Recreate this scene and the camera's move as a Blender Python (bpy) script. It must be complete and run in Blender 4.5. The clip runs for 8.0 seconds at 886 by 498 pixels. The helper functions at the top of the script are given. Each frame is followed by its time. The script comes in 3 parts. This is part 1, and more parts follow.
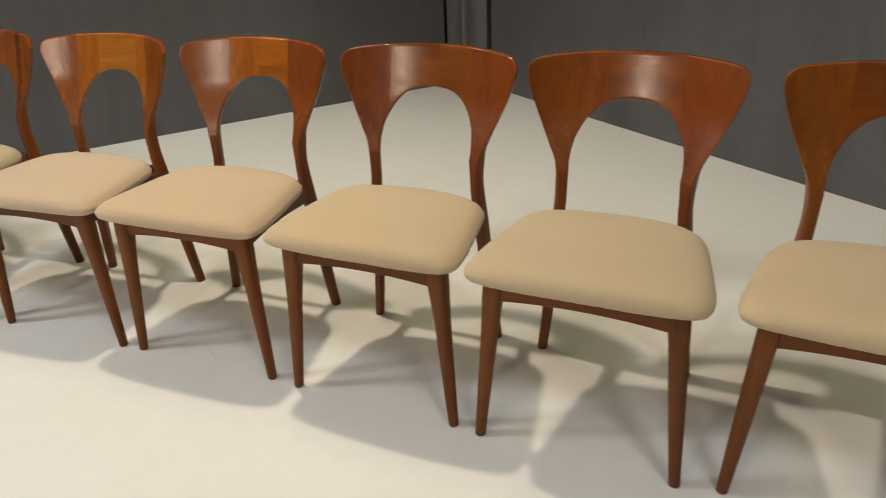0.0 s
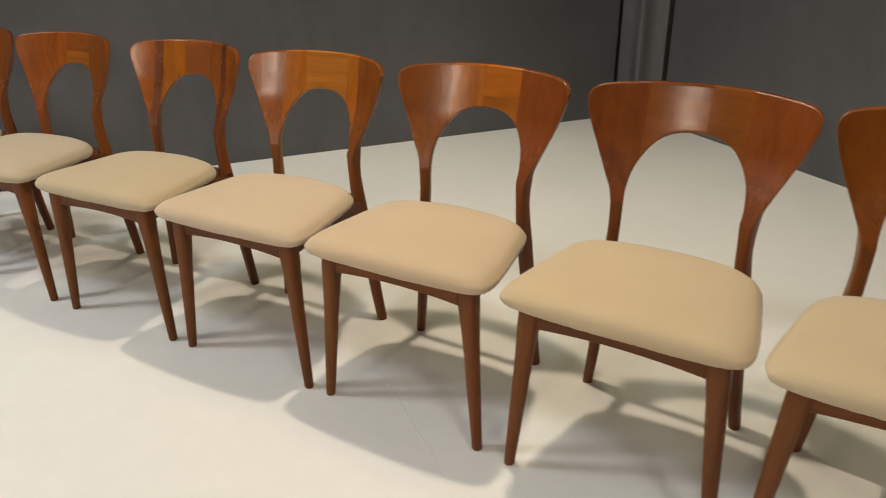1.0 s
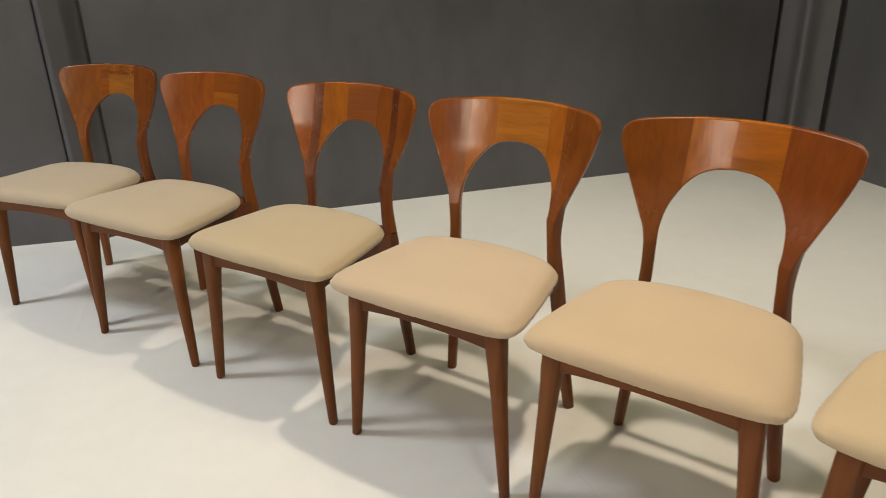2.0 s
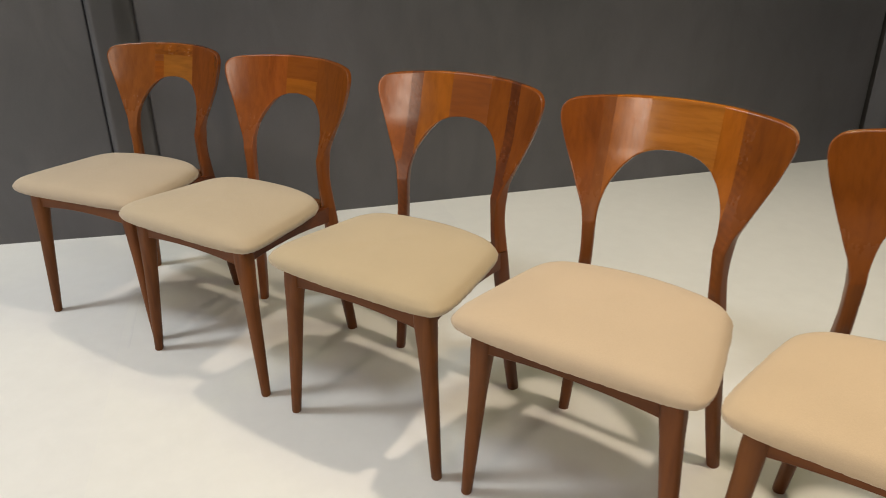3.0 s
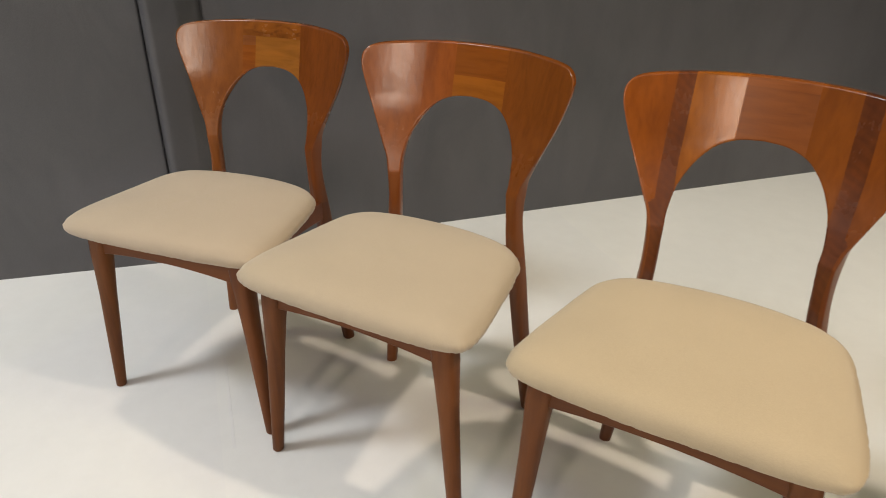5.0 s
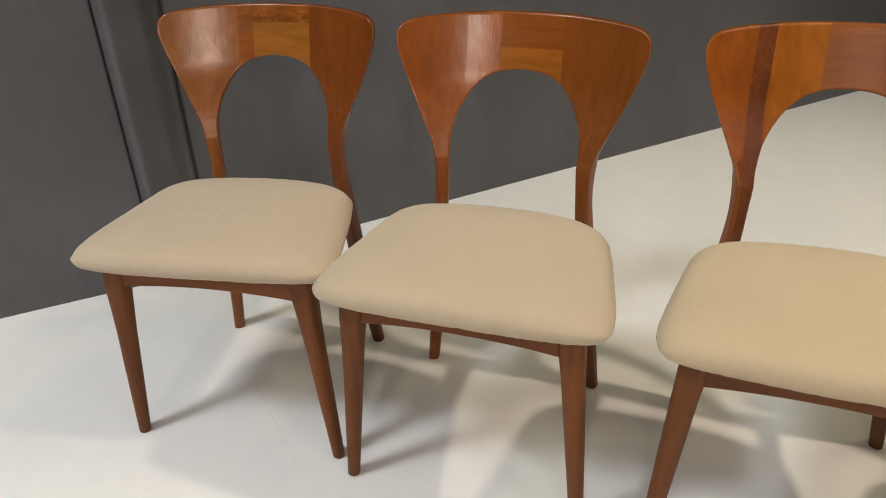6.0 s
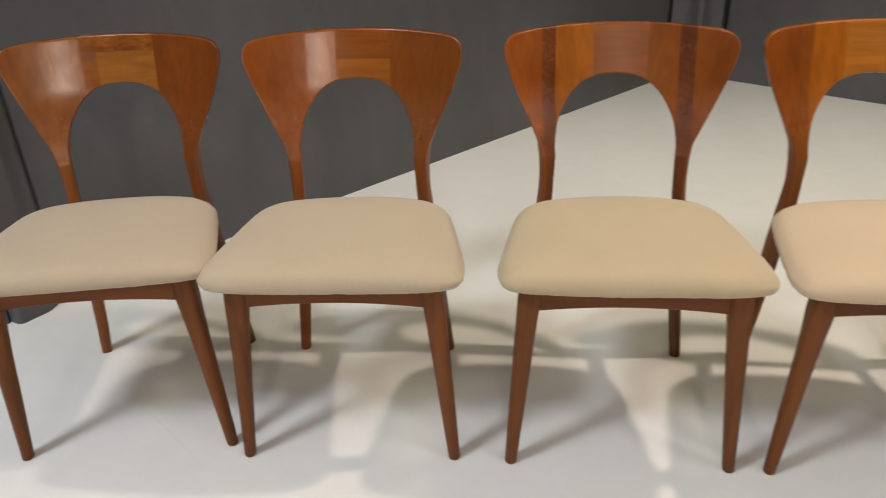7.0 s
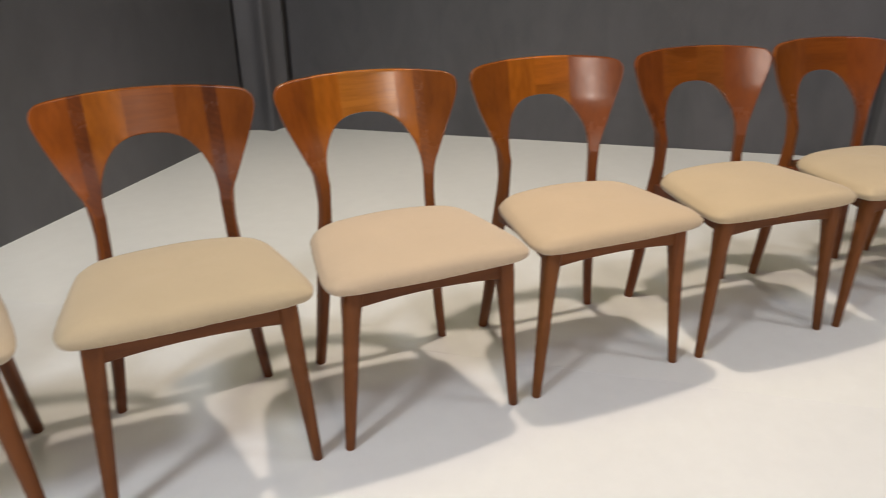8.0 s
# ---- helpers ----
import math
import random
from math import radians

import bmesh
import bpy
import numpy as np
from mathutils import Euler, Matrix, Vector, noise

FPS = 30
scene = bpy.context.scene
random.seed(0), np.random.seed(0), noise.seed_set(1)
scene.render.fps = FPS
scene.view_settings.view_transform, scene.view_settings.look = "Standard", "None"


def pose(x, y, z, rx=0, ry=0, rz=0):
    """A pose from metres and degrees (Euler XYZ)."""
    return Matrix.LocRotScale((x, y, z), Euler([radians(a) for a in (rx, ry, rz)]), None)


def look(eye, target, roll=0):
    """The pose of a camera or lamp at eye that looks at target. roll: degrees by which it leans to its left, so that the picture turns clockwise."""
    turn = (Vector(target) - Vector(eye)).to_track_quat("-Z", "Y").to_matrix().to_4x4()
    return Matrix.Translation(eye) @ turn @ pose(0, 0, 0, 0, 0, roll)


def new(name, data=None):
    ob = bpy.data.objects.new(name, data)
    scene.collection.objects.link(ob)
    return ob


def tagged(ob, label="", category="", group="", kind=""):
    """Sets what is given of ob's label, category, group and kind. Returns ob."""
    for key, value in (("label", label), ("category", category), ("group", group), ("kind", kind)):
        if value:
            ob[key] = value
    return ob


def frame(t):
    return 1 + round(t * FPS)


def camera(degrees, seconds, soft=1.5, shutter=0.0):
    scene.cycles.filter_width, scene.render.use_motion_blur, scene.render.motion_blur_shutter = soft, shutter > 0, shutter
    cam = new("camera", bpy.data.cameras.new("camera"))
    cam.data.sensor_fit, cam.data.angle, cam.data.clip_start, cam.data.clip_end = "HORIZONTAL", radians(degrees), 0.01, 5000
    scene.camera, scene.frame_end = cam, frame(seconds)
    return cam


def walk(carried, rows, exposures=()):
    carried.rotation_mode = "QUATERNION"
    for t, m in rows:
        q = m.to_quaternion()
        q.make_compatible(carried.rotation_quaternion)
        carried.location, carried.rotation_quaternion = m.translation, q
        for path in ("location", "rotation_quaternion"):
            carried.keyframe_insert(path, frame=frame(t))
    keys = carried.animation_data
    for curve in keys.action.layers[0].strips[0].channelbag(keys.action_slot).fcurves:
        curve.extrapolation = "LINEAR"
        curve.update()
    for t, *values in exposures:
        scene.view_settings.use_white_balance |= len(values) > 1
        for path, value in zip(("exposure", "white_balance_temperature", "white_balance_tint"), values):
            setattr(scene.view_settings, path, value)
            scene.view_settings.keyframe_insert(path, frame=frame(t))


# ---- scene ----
# ---- camera ----
cam = camera(64.03, 8.0, soft=0.95, shutter=0.2)
PATH = [
    (0.0, 3.2396, -1.1929, 1.0756, 63.790, 2.187, 20.822),
    (0.5, 3.0587, -1.1591, 1.0634, 64.455, 1.675, 25.932),
    (1.0, 2.8505, -1.1093, 1.0689, 65.596, 0.814, 30.010),
    (1.5, 2.6330, -1.0812, 1.0644, 67.129, 0.903, 33.372),
    (2.0, 2.3969, -1.0269, 1.0816, 67.577, 1.475, 35.283),
    (2.2, 2.3189, -1.0116, 1.0812, 67.400, 1.402, 35.547),
    (3.3, 1.9180, -0.8922, 1.0500, 65.568, 0.164, 37.273),
    (3.5, 1.8472, -0.8788, 1.0424, 65.334, -0.203, 37.164),
    (4.0, 1.6517, -0.8478, 1.0426, 64.496, -0.115, 36.426),
    (4.5, 1.4541, -0.8133, 1.0402, 63.960, 0.170, 35.652),
    (5.0, 1.2567, -0.7669, 1.0334, 62.939, 0.057, 34.570),
    (5.2, 1.1823, -0.7498, 1.0348, 62.340, 0.303, 33.857),
    (6.3, 0.8651, -0.9091, 1.0113, 60.487, 2.142, 18.747),
    (6.5, 0.8632, -0.9459, 1.0233, 60.688, 2.214, 16.380),
    (7.0, 0.9172, -1.0745, 1.0223, 62.903, 1.952, 7.777),
    (7.5, 0.9987, -1.2115, 1.0285, 64.850, 1.066, -6.095),
    (8.0, 1.0727, -1.2660, 1.0591, 66.380, 0.518, -22.533),
]
walk(cam, [(r[0], pose(*r[1:])) for r in PATH],
     [(0.0, -0.20, 7020, 11), (1.0, -0.20, 7030, 11), (2.0, -0.17, 7040, 11), (3.5, -0.12, 7000, 12), (5.2, -0.05, 6960, 13), (6.5, -0.08, 6860, 13), (7.5, -0.11, 6660, 15), (8.0, -0.12, 6550, 15)])

# ---- light ----
world = bpy.data.worlds.new("room_dark")
world.use_nodes = True
world.node_tree.nodes["Background"].inputs["Color"].default_value = (0.02, 0.02, 0.02, 1)
scene.world = world


def lamp(name, place, power, colour, radius):
    data = bpy.data.lights.new(name, "POINT")
    data.energy, data.color, data.shadow_soft_size = power, colour, radius
    ob = new(name, data)
    ob.location = place
    return ob


def fill_light(name, place, power, colour, size):
    """An added square fill light under the ceiling that shines down."""
    data = bpy.data.lights.new(name, "AREA")
    data.shape, data.size, data.energy, data.color = "SQUARE", size, power, colour
    ob = new(name, data)
    ob.location = place
    return ob


# a warm lamp hung over the middle of the row, cooler ceiling panels to both sides in front of it
warm = bpy.data.lights.new("warm_lamp", "SPOT")
warm.energy, warm.color, warm.shadow_soft_size, warm.spot_size, warm.spot_blend = 100, (1.0, 0.86, 0.69), 0.05, radians(117), 0.5
new("warm_lamp", warm).location = (2.06, 0.35, 2.32)
lamp("cool_panel_west", (-0.85, -1.42, 3.05), 222, (0.84, 0.925, 1.0), 0.30)
lamp("cool_panel_east", (4.35, -1.80, 3.30), 98, (0.90, 0.95, 1.0), 0.35)
# added greenish fill that lifts the rear floor, no lamp known there
fill_light("rear_panel", (1.90, 0.95, 3.66), 16.0, (1.0, 0.96, 0.54), 0.6)
# a bright pane far behind the camera, mirrored in the lacquer of the backrests
pane = bpy.data.lights.new("front_pane", "AREA")
pane.shape, pane.size, pane.size_y, pane.energy, pane.color = "RECTANGLE", 0.33, 0.78, 50, (1.0, 0.83, 0.70)
# added fill light under the ceiling behind the camera, no known source
fill_light("room_panel", (2.90, -3.00, 3.66), 15.0, (0.96, 0.95, 1.0), 0.9)
new("front_pane", pane).matrix_basis = look((1.50, -4.80, 2.12), (1.50, 0.40, 0.75))


# ---- materials ----
class Nodes:
    """A short way to write node trees."""

    def __init__(self, name):
        self.mat = bpy.data.materials.new(name)
        self.mat.use_nodes = True
        self.tree = self.mat.node_tree
        self.bsdf = self.tree.nodes["Principled BSDF"]

    def add(self, kind, **given):
        node = self.tree.nodes.new(kind)
        for key, value in given.items():
            if key in node.inputs:
                self.put(node.inputs[key], value)
        return node

    def put(self, socket, value):
        if isinstance(value, bpy.types.NodeSocket):
            self.tree.links.new(value, socket)
        else:
            socket.default_value = value

    def coords(self, scale, kind="Object"):
        tc = self.tree.nodes.new("ShaderNodeTexCoord")
        mp = self.add("ShaderNodeMapping", Vector=tc.outputs[kind], Scale=scale)
        return mp.outputs["Vector"]

    def noise(self, vec, scale, detail=4.0, rough=0.55, distortion=0.0):
        n = self.add("ShaderNodeTexNoise", Vector=vec, Scale=scale, Detail=detail, Roughness=rough, Distortion=distortion)
        return n.outputs["Fac"]

    def ramp(self, fac, stops):
        n = self.add("ShaderNodeValToRGB", Fac=fac)
        r = n.color_ramp
        while len(r.elements) < len(stops):
            r.elements.new(0.5)
        for e, (p, c) in zip(r.elements, stops):
            e.position, e.color = p, (*c, 1)
        return n.outputs["Color"]

    def mix(self, a, b, fac, blend="MIX"):
        n = self.tree.nodes.new("ShaderNodeMix")
        n.data_type, n.blend_type = "RGBA", blend
        self.put(n.inputs[0], fac)
        self.put(n.inputs[6], a)
        self.put(n.inputs[7], b)
        return n.outputs[2]

    def math(self, op, a, b=0.0):
        n = self.tree.nodes.new("ShaderNodeMath")
        n.operation = op
        self.put(n.inputs[0], a)
        self.put(n.inputs[1], b)
        return n.outputs[0]

    def bump(self, height, strength, distance):
        n = self.add("ShaderNodeBump", Height=height, Strength=strength, Distance=distance)
        self.put(self.bsdf.inputs["Normal"], n.outputs["Normal"])

    def set(self, **given):
        for key, value in given.items():
            self.put(self.bsdf.inputs[key.replace("_", " ")], value)


def grey(v):
    return (v, v, v)


def teak(name, stretch, gloss, shine=0.38, figure=0.0, mottle=0.0):
    """Oiled and lacquered teak; the grain runs along the axis that stretch leaves long; each board has its own tint."""
    n = Nodes(name)
    info = n.tree.nodes.new("ShaderNodeObjectInfo")
    tc = n.tree.nodes.new("ShaderNodeTexCoord")
    shift = n.add("ShaderNodeVectorMath")
    shift.operation = "ADD"
    n.put(shift.inputs[0], tc.outputs["Object"])
    rnd = n.math("MULTIPLY", info.outputs["Random"], 7.0)
    n.put(shift.inputs[1], rnd)
    mp = n.add("ShaderNodeMapping", Vector=shift.outputs[0], Scale=stretch)
    vec = mp.outputs["Vector"]
    fine = n.noise(vec, 95.0, 6.0, 0.62, 0.4)
    broad = n.noise(vec, 17.0, 3.0, 0.5, 1.2)
    pores = n.noise(vec, 300.0, 2.0, 0.5)
    streak = n.ramp(broad, [(0.30, (0.68, 0.63, 0.58)), (0.52, (1.0, 1.0, 1.0)), (0.75, (1.16, 1.12, 1.02))])
    lines = n.ramp(fine, [(0.30, (0.75, 0.71, 0.66)), (0.55, (1.0, 1.0, 1.0)), (0.8, (1.08, 1.06, 1.02))])
    col = n.mix(info.outputs["Color"], streak, 0.75, "MULTIPLY")
    col = n.mix(col, lines, 0.7, "MULTIPLY")
    if figure:
        curl = n.add("ShaderNodeTexWave", Vector=n.coords((0.45, 0.45, 0.6)), Scale=52.0, Distortion=7.0, Detail=2.5)
        curl.bands_direction = "DIAGONAL"
        col = n.mix(col, n.ramp(curl.outputs["Fac"], [(0.15, (0.72, 0.66, 0.60)), (0.85, (1.16, 1.13, 1.08))]), figure, "MULTIPLY")
    if mottle:
        knots = n.noise(n.coords((0.55, 1.0, 1.0)), 52.0, 2.0, 0.5, 0.6)
        col = n.mix(col, n.ramp(knots, [(0.32, (0.48, 0.42, 0.38)), (0.50, (1.0, 1.0, 1.0)), (0.70, (1.20, 1.18, 1.12))]), mottle, "MULTIPLY")
    n.put(n.bsdf.inputs["Base Color"], col)
    smear = n.math("ADD", n.math("MULTIPLY", n.noise(n.coords((1, 1, 1)), 30.0, 3.0), 0.6), n.math("MULTIPLY", fine, 0.4))
    rough = n.add("ShaderNodeMapRange", Value=smear)
    for key, value in (("To Min", gloss - 0.08), ("To Max", gloss + 0.11)):
        rough.inputs[key].default_value = value
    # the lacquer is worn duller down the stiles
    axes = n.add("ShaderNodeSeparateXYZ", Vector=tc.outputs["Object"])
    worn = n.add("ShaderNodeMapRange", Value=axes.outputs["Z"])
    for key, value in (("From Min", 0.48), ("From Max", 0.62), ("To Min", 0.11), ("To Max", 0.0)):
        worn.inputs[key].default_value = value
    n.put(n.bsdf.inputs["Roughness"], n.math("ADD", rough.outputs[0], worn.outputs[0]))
    waves = n.noise(n.coords((1.0, 1.0, 1.0)), 42.0, 1.0, 0.4)
    crazing = n.noise(n.coords((0.4, 1.0, 1.0)), 190.0, 2.0, 0.5, 1.0)
    relief = n.math("ADD", fine, n.math("MULTIPLY", pores, 0.2))
    relief = n.math("ADD", relief, n.math("MULTIPLY", n.ramp(crazing, [(0.36, grey(0.0)), (0.44, grey(1.0))]), 0.10))
    n.bump(n.math("ADD", relief, n.math("MULTIPLY", waves, 1.0)), 0.20, 0.0010)
    n.set(Specular_IOR_Level=shine)
    return n.mat


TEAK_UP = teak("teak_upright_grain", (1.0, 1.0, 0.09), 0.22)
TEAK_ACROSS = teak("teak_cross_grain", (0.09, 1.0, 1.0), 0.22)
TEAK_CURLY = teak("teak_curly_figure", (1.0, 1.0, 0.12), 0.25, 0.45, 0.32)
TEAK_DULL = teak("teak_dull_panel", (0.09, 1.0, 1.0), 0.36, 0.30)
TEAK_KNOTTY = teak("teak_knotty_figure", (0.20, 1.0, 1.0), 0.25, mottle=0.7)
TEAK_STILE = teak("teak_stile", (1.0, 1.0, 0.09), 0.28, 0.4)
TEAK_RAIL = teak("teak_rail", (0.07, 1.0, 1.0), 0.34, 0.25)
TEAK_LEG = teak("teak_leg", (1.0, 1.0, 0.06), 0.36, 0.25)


def wool():
    """Finely ribbed upholstery wool; its tint comes from the cushion."""
    n = Nodes("ribbed_wool")
    info = n.tree.nodes.new("ShaderNodeObjectInfo")
    vec = n.coords((1, 1, 1))
    rib = n.add("ShaderNodeTexWave", Vector=vec, Scale=150.0, Distortion=0.6, Detail=1.0)
    rib.bands_direction = "X"
    weave = n.noise(vec, 900.0, 2.0)
    blotch = n.noise(vec, 9.0, 3.0)
    tone = n.ramp(blotch, [(0.3, grey(0.975)), (0.7, grey(1.015))])
    col = n.mix(info.outputs["Color"], tone, 1.0, "MULTIPLY")
    speck = n.ramp(weave, [(0.35, grey(0.90)), (0.65, grey(1.05))])
    n.put(n.bsdf.inputs["Base Color"], n.mix(col, speck, 0.7, "MULTIPLY"))
    n.bump(n.math("ADD", rib.outputs["Fac"], n.math("MULTIPLY", weave, 0.8)), 0.2, 0.0008)
    n.set(Roughness=0.92, Specular_IOR_Level=0.2, Sheen_Weight=0.25, Sheen_Roughness=0.5)
    return n.mat


WOOL = wool()


def sheet():
    """White matt sheeting on the floor, lightly scuffed."""
    n = Nodes("white_floor_sheeting")
    vec = n.coords((1, 1, 1))
    cloud = n.noise(vec, 1.3, 4.0)
    dirt = n.noise(vec, 14.0, 6.0, 0.65)
    grain = n.noise(vec, 260.0, 2.0)
    col = n.ramp(cloud, [(0.3, (0.772, 0.784, 0.784)), (0.7, (0.798, 0.811, 0.810))])
    col = n.mix(col, n.ramp(dirt, [(0.35, grey(0.975)), (0.65, grey(1.005))]), 1.0, "MULTIPLY")
    info = n.tree.nodes.new("ShaderNodeObjectInfo")
    col = n.mix(col, n.ramp(info.outputs["Random"], [(0.0, (0.95, 0.95, 0.965)), (1.0, (1.0, 1.0, 0.99))]), 1.0, "MULTIPLY")
    n.put(n.bsdf.inputs["Base Color"], col)
    rough = n.add("ShaderNodeMapRange", Value=dirt)
    rough.inputs["To Min"].default_value, rough.inputs["To Max"].default_value = 0.45, 0.62
    n.put(n.bsdf.inputs["Roughness"], rough.outputs[0])
    n.bump(n.math("ADD", n.math("MULTIPLY", cloud, 2.0), n.math("MULTIPLY", grain, 0.1)), 0.12, 0.001)
    n.set(Specular_IOR_Level=0.35)
    return n.mat


SHEET = sheet()


def felt(name, low, high):
    """Dark grey felt-covered board, brushed here and there."""
    n = Nodes(name)
    vec = n.coords((1, 1, 1))
    brush = n.noise(n.coords((1.0, 1.0, 0.7)), 1.5, 3.0, 0.5, 0.3)
    nap = n.noise(vec, 420.0, 2.0)
    col = n.ramp(brush, [(0.32, low), (0.70, high)])
    col = n.mix(col, n.ramp(nap, [(0.3, grey(0.85)), (0.7, grey(1.12))]), 0.8, "MULTIPLY")
    smears = n.noise(n.coords((1.0, 1.0, 0.45)), 7.0, 4.0, 0.6, 0.8)
    col = n.mix(col, n.ramp(smears, [(0.34, grey(0.89)), (0.52, grey(1.0)), (0.70, (1.07, 1.07, 1.08))]), 1.0, "MULTIPLY")
    n.put(n.bsdf.inputs["Base Color"], col)
    n.bump(n.math("ADD", nap, n.math("MULTIPLY", brush, 8.0)), 0.3, 0.0012)
    n.set(Roughness=0.45, Specular_IOR_Level=0.5)
    return n.mat


FELT = felt("dark_grey_felt", (0.0725, 0.0725, 0.0775), (0.0975, 0.0962, 0.1035))


def plaster(name, colour):
    n = Nodes(name)
    vec = n.coords((1, 1, 1))
    a = n.noise(vec, 3.0, 4.0)
    b = n.noise(vec, 160.0, 2.0)
    n.put(n.bsdf.inputs["Base Color"], n.mix((*colour, 1), n.ramp(a, [(0.3, grey(0.93)), (0.7, grey(1.03))]), 1.0, "MULTIPLY"))
    n.bump(b, 0.2, 0.001)
    n.set(Roughness=0.8)
    return n.mat


PLASTER = plaster("ceiling_plaster", (0.47, 0.42, 0.335))
PLAIN_WALL = plaster("plain_grey_wall", (0.19, 0.185, 0.18))


# ---- helpers of this place ----
def mesh_object(name, verts, faces, material, parent=None, label="", sharp=40, colour=None):
    """One mesh object from vertices and faces, smooth but for edges sharper than the given angle."""
    me = bpy.data.meshes.new(name)
    me.from_pydata([tuple(v) for v in verts], [], faces)
    bm = bmesh.new()
    bm.from_mesh(me)
    bmesh.ops.remove_doubles(bm, verts=bm.verts, dist=1e-5)
    bmesh.ops.recalc_face_normals(bm, faces=bm.faces)
    bm.to_mesh(me)
    bm.free()
    me.materials.append(material)
    for p in me.polygons:
        p.use_smooth = True
    me.set_sharp_from_angle(angle=radians(sharp))
    ob = new(name, me)
    ob.parent = parent
    if colour:
        ob.color = (*colour, 1)
    if label:
        tagged(ob, label)
    return ob


def loft(rings, caps=True, closed=True):
    """Faces that join rings of equal length."""
    n = len(rings[0])
    verts = [v for ring in rings for v in ring]
    faces = []
    for i in range(len(rings) - 1):
        for j in range(n if closed else n - 1):
            k = (j + 1) % n
            faces.append((i * n + j, i * n + k, (i + 1) * n + k, (i + 1) * n + j))
    if caps:
        faces.append(tuple(range(n))[::-1])
        faces.append(tuple(range((len(rings) - 1) * n, len(rings) * n)))
    return verts, faces


def smooth_curve(points, steps):
    """Catmull-Rom through points, with a number of steps for each span."""
    p = np.array(points, float)
    p = np.vstack([2 * p[0] - p[1], p, 2 * p[-1] - p[-2]])
    out = []
    for i in range(1, len(p) - 2):
        for s in range(steps):
            t = s / steps
            a, b, c, d = p[i - 1], p[i], p[i + 1], p[i + 2]
            out.append(0.5 * (2 * b + (c - a) * t + (2 * a - 5 * b + 4 * c - d) * t ** 2 + (3 * b - a - 3 * c + d) * t ** 3))
    out.append(p[-2])
    return np.array(out)


def rounded_box(w, d, r, n=3):
    """The outline of a w by d rectangle with rounded corners."""
    pts = []
    for cx, cy, a0 in ((1, 1, 0), (-1, 1, 90), (-1, -1, 180), (1, -1, 270)):
        for i in range(n + 1):
            a = radians(a0 + 90 * i / n)
            pts.append((cx * (w / 2 - r) + r * math.cos(a), cy * (d / 2 - r) + r * math.sin(a)))
    return pts


# ---- floor, walls, ceiling ----
def box(name, lo, hi, material):
    x0, y0, z0 = lo
    x1, y1, z1 = hi
    v = [(x, y, z) for z in (z0, z1) for y in (y0, y1) for x in (x0, x1)]
    f = [(0, 2, 3, 1), (4, 5, 7, 6), (0, 1, 5, 4), (2, 6, 7, 3), (0, 4, 6, 2), (1, 3, 7, 5)]
    return mesh_object(name, v, f, material, sharp=30)


WALL_H = 3.70
floor = box("floor", (-5.0, -5.5, -0.25), (8.5, 5.0, -0.006), PLAIN_WALL)
tagged(floor, "white sheeting laid in strips over the floor", "floor", kind="structure")

# strips of sheeting lie along the wall to the right, each lapped a little over the next
ALONG = Vector((0.803, -0.596, 0))
ACROSS = Vector((0.596, 0.803, 0))
LAPS = [-5.0, -3.65, -2.42, -1.18, 0.05, 1.265, 2.52, 3.75, 5.0]


def floor_strip(a, b, rise, seed):
    rng = random.Random(seed)
    n = 60
    rows = []
    for i in range(n + 1):
        t = -7.0 + 14.0 * i / n
        wob = 0.004 * math.sin(3.1 * t + seed) + 0.0015 * rng.uniform(-1, 1)
        row = []
        for edge, z in ((a + wob, -0.005), (a + wob, rise), (b + 0.01, rise), (b + 0.01, -0.005)):
            p = ALONG * t + ACROSS * edge
            row.append((p.x, p.y, z))
        rows.append(row)
    v, f = loft(rows)
    return mesh_object("floor_sheet", v, f, SHEET, floor, sharp=20)


for i in range(len(LAPS) - 1):
    floor_strip(LAPS[i], LAPS[i + 1], 0.00022 * (i % 2), i)


def wall_run(name, plan, label, material=FELT, thick=0.12, height=WALL_H):
    """A wall that stands on a plan line (its face), with thickness behind it (to the left of the line's way)."""
    front = [Vector((x, y, 0)) for x, y in plan]
    back = []
    for i, p in enumerate(front):
        a, b = front[max(i - 1, 0)], front[min(i + 1, len(front) - 1)]
        d = (b - a).normalized()
        back.append(p + Vector((-d.y, d.x, 0)) * thick)
    ring = front + back[::-1]
    levels = [0.0, 0.012, height]
    rings = [[(p.x, p.y, z) for p in ring] for z in levels]
    v, f = loft(rings, caps=True)
    ob = mesh_object(name, v, f, material, sharp=50)
    return tagged(ob, label, "wall", kind="structure")


def bulge(a, b, depth, crease, steps=28):
    """Plan points of a padded corner post between two creases, with a soft ridge in its middle."""
    a, b = Vector((*a, 0)), Vector((*b, 0))
    d = (b - a).normalized()
    out = Vector((d.y, -d.x, 0))
    pts = []
    for i in range(steps + 1):
        t = i / steps
        rise = 0.4 * depth * math.sin(math.pi * t) + 0.6 * depth * math.exp(-((t - 0.53) / 0.13) ** 2) - crease * (1 if i in (0, steps) else 0)
        q = a.lerp(b, t) + out * rise
        pts.append((q.x, q.y))
    return tucked(pts, a, b, d, out, crease)


